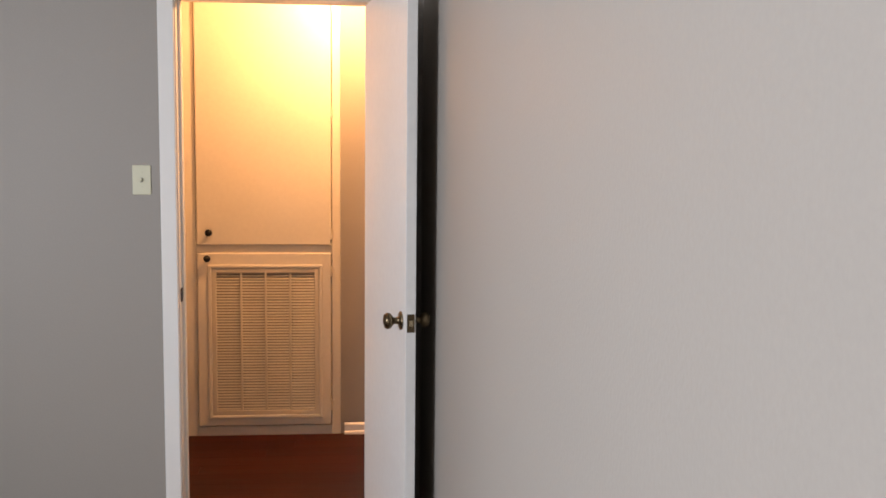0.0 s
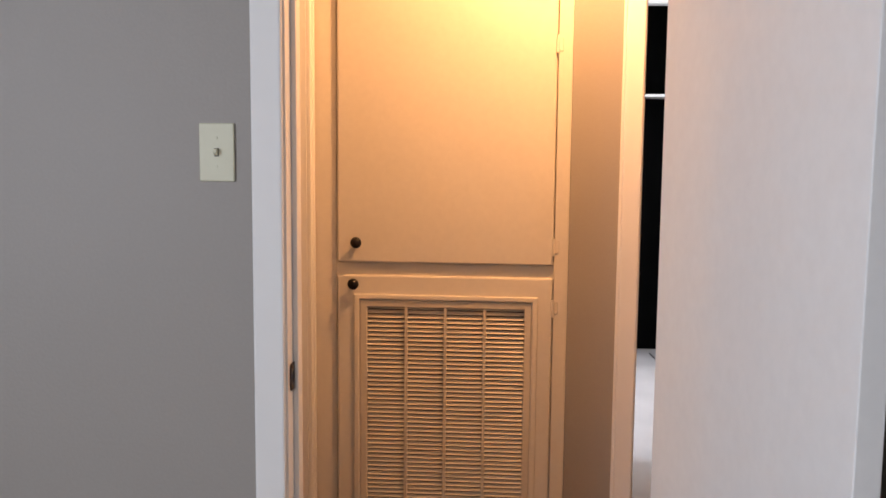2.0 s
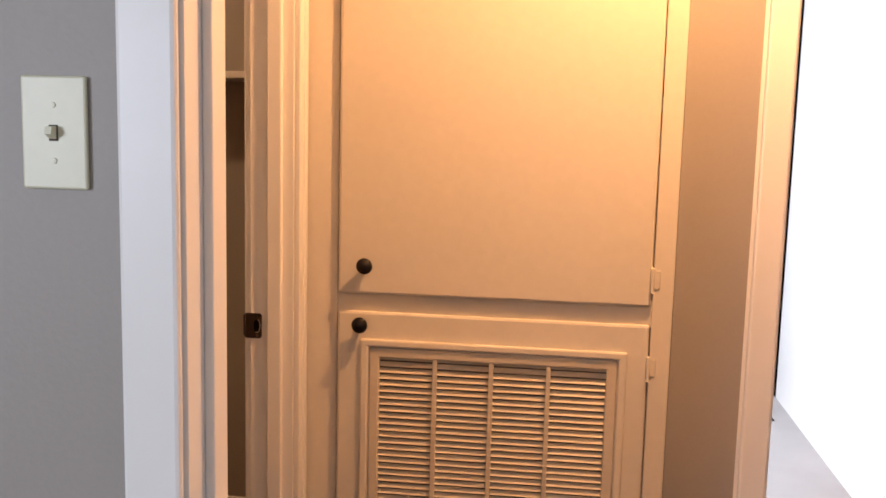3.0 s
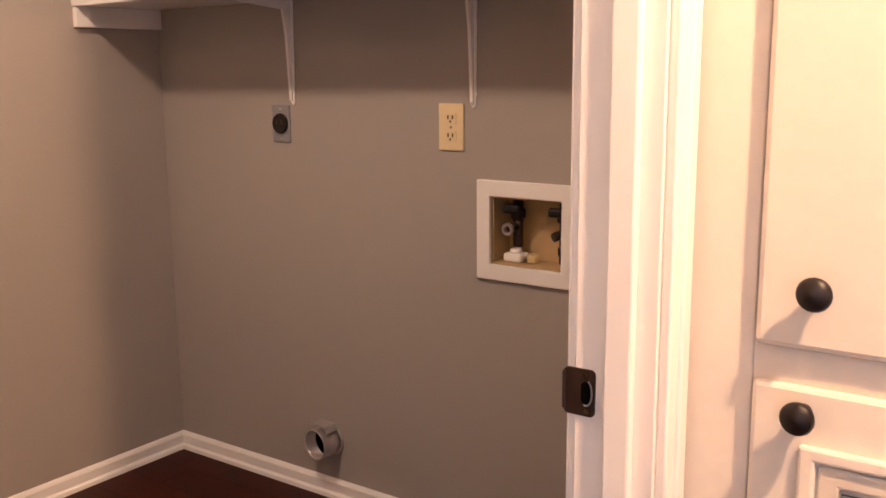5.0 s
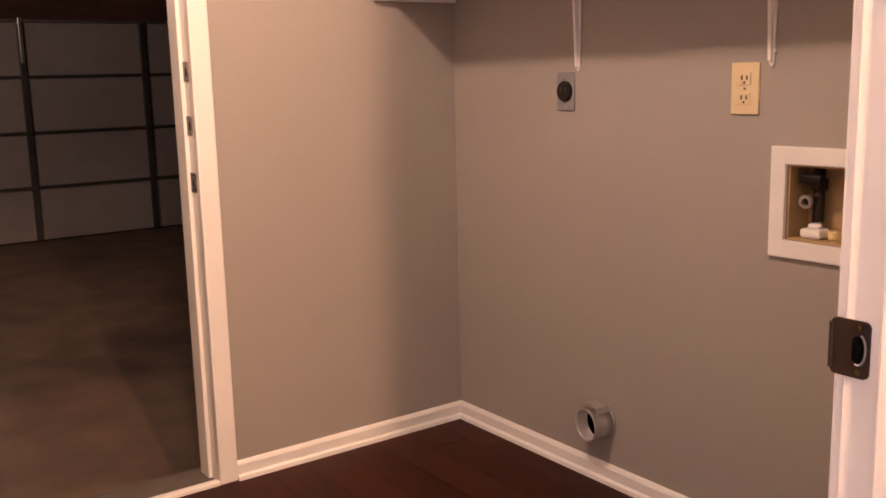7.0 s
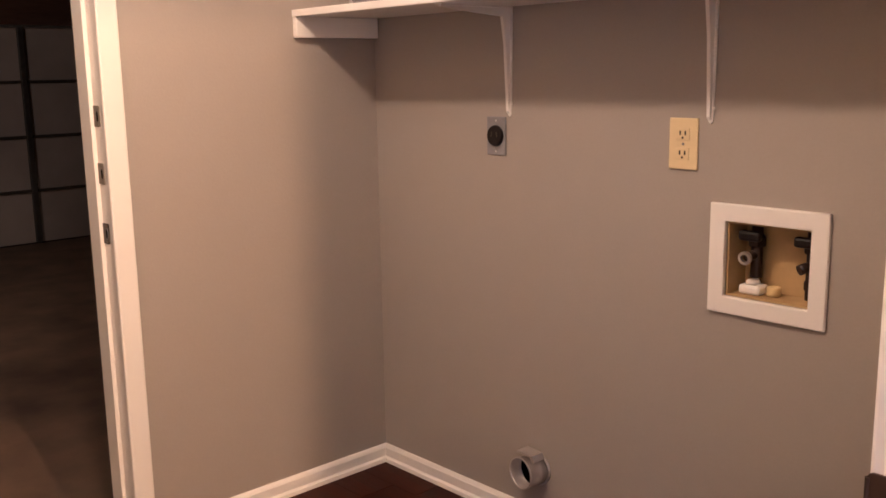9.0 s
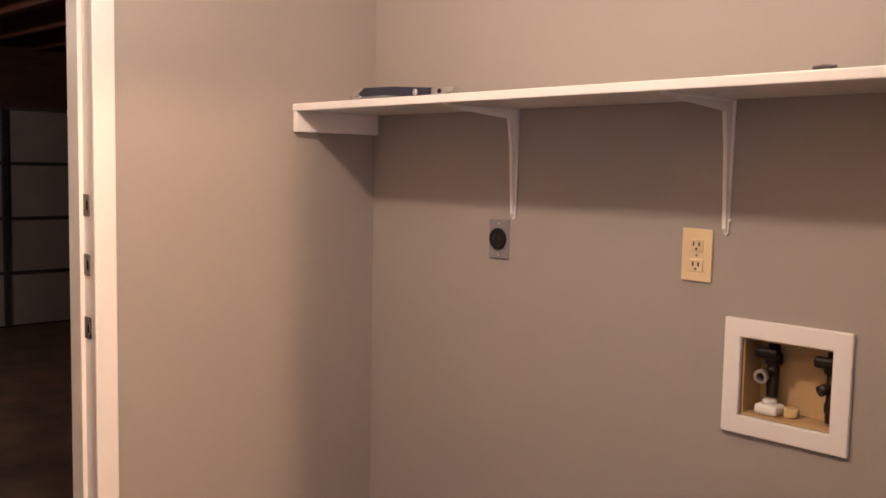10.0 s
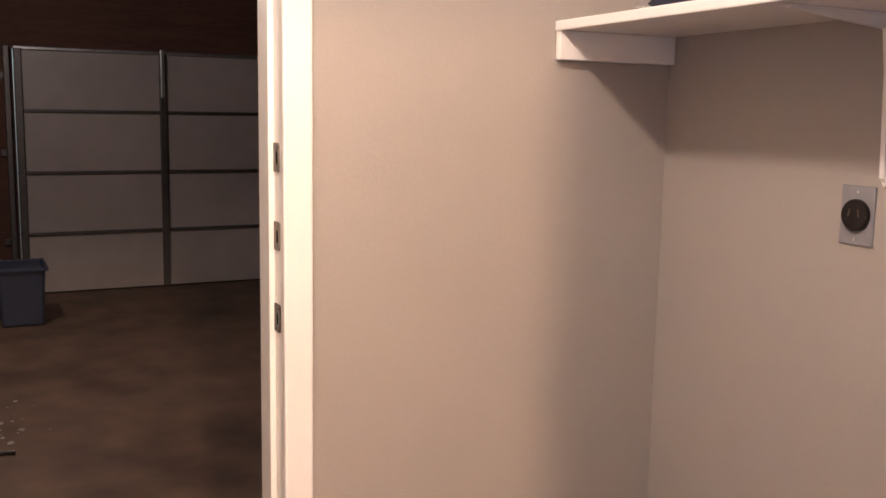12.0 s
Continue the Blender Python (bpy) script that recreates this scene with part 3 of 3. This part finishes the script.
ou = thing("wall_outlet", (-1.055, LY, 1.135), "almond plastic duplex outlet with its cover plate", "outlet")
part("plate", boxes((-1.095, -1.017, LY - .006, LY, 1.075, 1.196), bevel=.0025), ALMOND, ou)
for z in (1.112, 1.158):
    rc = part("receptacle", boxes((-1.073, -1.039, LY - .0085, LY - .0055, z - .014, z + .014), bevel=.001), ALMOND, ou)
    for dx in (-.007, .007):
        part("slot", boxes((-1.056 + dx - .0018, -1.056 + dx + .0018, LY - .0095, LY - .0083, z - .002, z + .008)), SLOT, rc)
    part("ground_hole", lathe([(.0028, 0), (.0028, .001), (0, .001)], 10, pose(-1.056, LY - .0085, z - .008, 90)), SLOT, rc)
part("screw", lathe([(.0034, 0), (.003, .0012), (0, .0014)], 10, pose(-1.056, LY - .006, 1.135, 90)), STEEL, ou)

bx = thing("washer_outlet_box", (-.832, LY, .877), "white framed recessed washer valve box in the wall", "outlet box")
X0, X1, Z0, Z1 = -.975, -.690, .749, 1.006
I0, I1, J0, J1 = -.935, -.73, .79, .965
part("frame", ring(X0, X1, Z0, Z1, I0, I1, J0, J1, LY - .011, LY + .001, bevel=.003), WHITE, bx)
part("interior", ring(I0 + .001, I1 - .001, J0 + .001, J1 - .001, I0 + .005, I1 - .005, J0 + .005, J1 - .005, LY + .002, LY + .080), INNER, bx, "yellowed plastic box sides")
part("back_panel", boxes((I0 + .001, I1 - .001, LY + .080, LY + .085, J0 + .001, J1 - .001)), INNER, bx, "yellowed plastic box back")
for vx, low in ((-.886, .832), (-.752, .800)):
    v = part("valve", tube([(vx, LY + .05, J1 - .006), (vx, LY + .05, low + .01), (vx, LY + .05, low)], .0135), DARKBRASS, bx, "tarnished hose valve", smooth=True)
    part("bonnet", lathe([(.019, 0), (.022, .004), (.022, .022), (.015, .028), (0, .028)], 6, pose(vx, LY + .05, .905)), DARKBRASS, v)
    part("valve_handle", boxes((vx - .030, vx + .024, LY + .012, LY + .032, .920, .944), bevel=.007), BLACK, v)
    part("valve_stem", tube([(vx, LY + .05, .932), (vx, LY + .022, .932)], .006, 8), DARKBRASS, v)
    if vx < -.8:
        part("spout", tube([(vx, LY + .05, .886), (vx - .006, LY + .034, .884), (vx - .008, LY + .022, .882)], .012), DARKBRASS, v, smooth=True)
        part("outlet_ring", lathe([(.0095, 0), (.0155, 0), (.0155, .010), (.0095, .010), (.0095, 0)], 18, pose(vx - .010, LY + .020, .881, 96)), FOIL, v, "bright threaded outlet ring")
        part("tail_pipe", tube([(vx, LY + .05, .834), (vx, LY + .05, J0 + .02)], .007, 10), GALV, v)
    else:
        part("spout", tube([(vx, LY + .05, .876), (vx - .012, LY + .036, .872), (vx - .018, LY + .026, .868)], .012), DARKBRASS, v, smooth=True)
        part("hose_nut", lathe([(.016, 0), (.017, .004), (.017, .018), (.014, .022), (0, .022)], 8, pose(vx, LY + .05, .822)), DARKBRASS, v)
bm = boxes((-.912, -.858, LY + .016, LY + .062, J0 + .0055, J0 + .028), bevel=.007)
part("drain_cap", bm, WHITE, bx, "white plastic drain cap")
part("cap_nub", lathe([(.016, 0), (.016, .006), (.012, .010), (0, .010)], 16, pose(-.886, LY + .040, J0 + .028)), WHITE, bx, smooth=True)
part("drain_hose_stub", lathe([(.014, 0), (.016, .003), (.016, .020), (.012, .022), (.011, .004), (0, .004)], 18, pose(-.838, LY + .046, J0 + .0055)), YELLOW, bx, "tan drain knockout ring", smooth=True)

ve = thing("dryer_vent", (-1.53, LY, .185), "dented aluminium dryer vent stub in the wall", "dryer vent")
vm = pose(-1.512, LY - .001, .182, 90) @ pose(0, 0, 0, 0, -7, 0)
part("collar", lathe([(.0455, 0), (.050, 0), (.051, .003), (.048, .006), (.0455, .006), (.0455, 0)], 32, pose(-1.512, LY - .001, .182, 90)), FOIL, ve)
part("pipe", lathe([(.045, .001), (.045, .018), (.0465, .021), (.045, .024), (.045, .060), (.0475, .062), (.0475, .066), (.044, .066), (.0425, .060), (.0425, .001)], 36, vm), FOIL, ve, smooth=True)
# Added disc: its black colour gives the pipe a dark inside.
part("dark_throat", lathe([(.0423, .024), (.0423, .026), (0, .026)], 30, vm), SHADE_BLACK, ve, "black disc for the dark inside of the pipe")
bm = prism([(-.036, .058), (.020, .062), (.030, .046), (.024, .042), (.014, .056), (-.036, .052)], "y", -.058, -.012)
bmesh.ops.transform(bm, matrix=pose(-1.512, LY, .182, 0, 8, 0), verts=bm.verts)
part("clamp_tab", bm, FOIL, ve, "bent sheet metal tab")

tl = thing("folding_tool", (-1.93, 2.0, SZ), "dark navy folding tool with steel jaws on the shelf", "tool")
tm = pose(-1.91, 1.97, SZ + .003, 0, 0, -4)


def tool_part(name, bm, mat, lab="", turn=Matrix()):
    bmesh.ops.transform(bm, matrix=tm @ turn, verts=bm.verts)
    return part(name, bm, mat, tl, lab)


tool_part("lower_grip", prism([(-.165, .002), (.10, 0), (.115, .012), (-.02, .022), (-.15, .020)], "y", -.022, .012), STEEL)
tool_part("upper_grip", prism([(-.15, .030), (-.13, .022), (.06, .016), (.165, .018), (.168, .034), (.02, .044), (-.12, .046)], "y", -.016, .024), NAVY)
tool_part("pivot", lathe([(.009, 0), (.009, .004), (.006, .006), (0, .006)], 14, pose(.118, -.017, .024, 90)), GALV)
tool_part("left_jaw", prism([(-.215, .030), (-.150, .026), (-.120, .040), (-.150, .046)], "y", -.008, .004), GALV, "bright steel jaw")
tool_part("left_hook", prism([(-.185, .002), (-.160, .002), (-.172, .028), (-.186, .026)], "y", -.012, -.002), GALV)
tool_part("right_jaw", prism([(.168, .012), (.225, .016), (.262, .026), (.262, .032), (.20, .034), (.168, .032)], "y", -.008, .010), GALV, "pale worn jaw tip")
tool_part("jaw_bolt", lathe([(.006, 0), (.006, .003), (0, .004)], 12, pose(.205, -.008, .024, 90)), BLACK)
SR = SZ + .0115
sc = thing("pipe_strap", (-.72, 1.93, SR), "small dark steel strap lying on the shelf", "strap")
part("strap", boxes((-.78, -.66, 1.905, 1.93, SR + .001, SR + .006), bevel=.0015), STRUT, sc)
part("loop", tube([(-.70, 1.917, SR + .007), (-.70, 1.917, SR + .014), (-.68, 1.917, SR + .016), (-.66, 1.917, SR + .014), (-.66, 1.917, SR + .007)], .004, 8), STRUT, sc)

# ---------- garage things ----------
SEC = .486
D0, D1 = 1.12, 6.0
gd = thing("garage_door", (DX, 3.5, GF), "dirty white sectional garage door, closed, with steel struts", "garage door")
for i in range(4):
    z = GF + i * SEC
    bm = boxes((DX - .045, DX - .012, D0, D1, z + .004, z + SEC - .006), bevel=.004)
    part("door_section", bm, PANEL, gd)
    if i:
        part("hinge_rail", boxes((DX - .014, DX + .012, D0, D1, z - .012, z + .012), bevel=.003), STRUT, gd)
for y in (D0 + .03, 2.236, 3.30, 4.36, 5.42, D1 - .03):
    part("stile", boxes((DX - .012, DX + .022, y - .026, y + .026, GF + .01, GF + 4 * SEC - .01), bevel=.004), STRUT, gd)
part("top_bracket", boxes((DX + .022, DX + .034, 2.220, 2.252, GF + 3 * SEC + .12, GF + 4 * SEC + .02), bevel=.003), GALV, gd, "bright steel operator bracket")
part("top_rail", boxes((DX - .012, DX + .020, D0, D1, GF + 4 * SEC - .02, GF + 4 * SEC + .004), bevel=.004), GALV, gd)
part("bottom_seal", boxes((DX - .04, DX - .005, D0, D1, GF + .001, GF + .012), bevel=.003), BLACK, gd)
for y in (D0 - .05,):
    tk = thing("door_track", (DX, y, GF), "dark steel garage door track on the wall", "door track")
    part("track", boxes((DX - .09, DX + .01, y - .02, y + .02, GF, 1.75), bevel=.004), STRUT, tk)
    for z in (.2, .9, 1.5):
        part("track_bracket", boxes((DX - .1, DX - .06, y - .06, y - .02, z, z + .05), bevel=.003), STRUT, tk)

bn = thing("storage_bin", (-7.6, 1.12, GF), "grey-blue plastic storage bin on the garage floor", "bin")
bm = bmesh.new()
box(bm, -.2, .2, -.15, .15, 0, .40, bevel=.02)
for v in bm.verts:
    k = .88 + .12 * v.co.z / .4
    v.co.x, v.co.y = v.co.x * k - 7.6, v.co.y * k + 1.05
    v.co.z += GF
part("body", bm, BLUEBIN, bn)
part("rim", boxes((-7.82, -7.38, .88, .905, GF + .385, GF + .41), (-7.82, -7.38, 1.195, 1.22, GF + .385, GF + .41), (-7.82, -7.795, .905, 1.195, GF + .385, GF + .41), (-7.405, -7.38, .905, 1.195, GF + .385, GF + .41), bevel=.004), BLUEBIN, bn)
pc = thing("plaster_crumbs", (-5.3, .80, GF), "pale dried plaster crumbs scattered on the concrete floor", "debris", kind="stuff")
bm = bmesh.new()
crumbs = random.Random(8)
for i in range(42):
    a, b = crumbs.gauss(0, .22), crumbs.gauss(0, .09)
    r = crumbs.uniform(.005, .020)
    c = bmesh.ops.create_icosphere(bm, subdivisions=1, radius=1)
    for v in c["verts"]:
        n_ = crumbs.uniform(.7, 1.2)
        v.co = Vector((-5.2 + a + v.co.x * r * 1.4 * n_, .80 + b + v.co.y * r * n_, GF + .002 + max(v.co.z, 0) * r * .3))
part("crumbs", bm, PLASTER, pc)
hs = thing("black_strap", (-4.86, .85, GF), "short black strap on the concrete floor", "strap")
part("strap", tube([(-4.83, .72, GF + .012), (-4.84, .77, GF + .011), (-4.845, .82, GF + .010), (-4.83, .865, GF + .010)], .010, 8), BLACK, hs)
gl = thing("ceiling_lamp", (-6.0, .62, 2.27), "bare garage lamp holder under the joists", "ceiling lamp")
part("base", lathe([(.05, 0), (.05, .02), (.025, .04), (0, .04)], 20, pose(-6.0, .62, 2.27, 180)), WHITE, gl, smooth=True)
part("block", boxes((-6.08, -5.92, .52, .72, 2.27, 2.29)), JOIST, gl)

# ---------- laminate planks ----------
PW = .127
plank_fl = tagged(mesh("floor_laminate", boxes((LX - .02, HX1, 0, 1.16, -.0075, -.0055), (LX - .02, WX1, 1.16, 2.15, -.0075, -.0055)), GAP), "dark red-brown laminate plank floor", "floor", kind="structure")
rng = random.Random(4)
shared = {}
y = .125 - PW
while y < 2.15:
    x = LX - .02 - rng.random() * 1.1
    while x < HX1:
        x1 = x + 1.22
        a, b = max(x, LX - .02), min(x1, HX1)
        c, d = max(y, .001), min(y + PW, 2.15)
        if d > 1.16 and c < 1.16:
            d = min(d, 1.16) if a > WX1 else d
        if d > 1.16:
            b = min(b, WX1)
        if b - a > .05 and d - c > .02:
            key = (round(b - a, 3), round(d - c, 3))
            if key not in shared:
                shared[key] = None
                p = part("plank", boxes((-(b - a) / 2 + .0002, (b - a) / 2 - .0002, -(d - c) / 2 + .0002, (d - c) / 2 - .0002, -.005, 0), bevel=.0004), PLANK, plank_fl)
                shared[key] = p.data
            else:
                p = new("plank", shared[key])
                p.parent = plank_fl
            p.location = ((a + b) / 2, (c + d) / 2, 0)
        x = x1 + .001
    y += PW
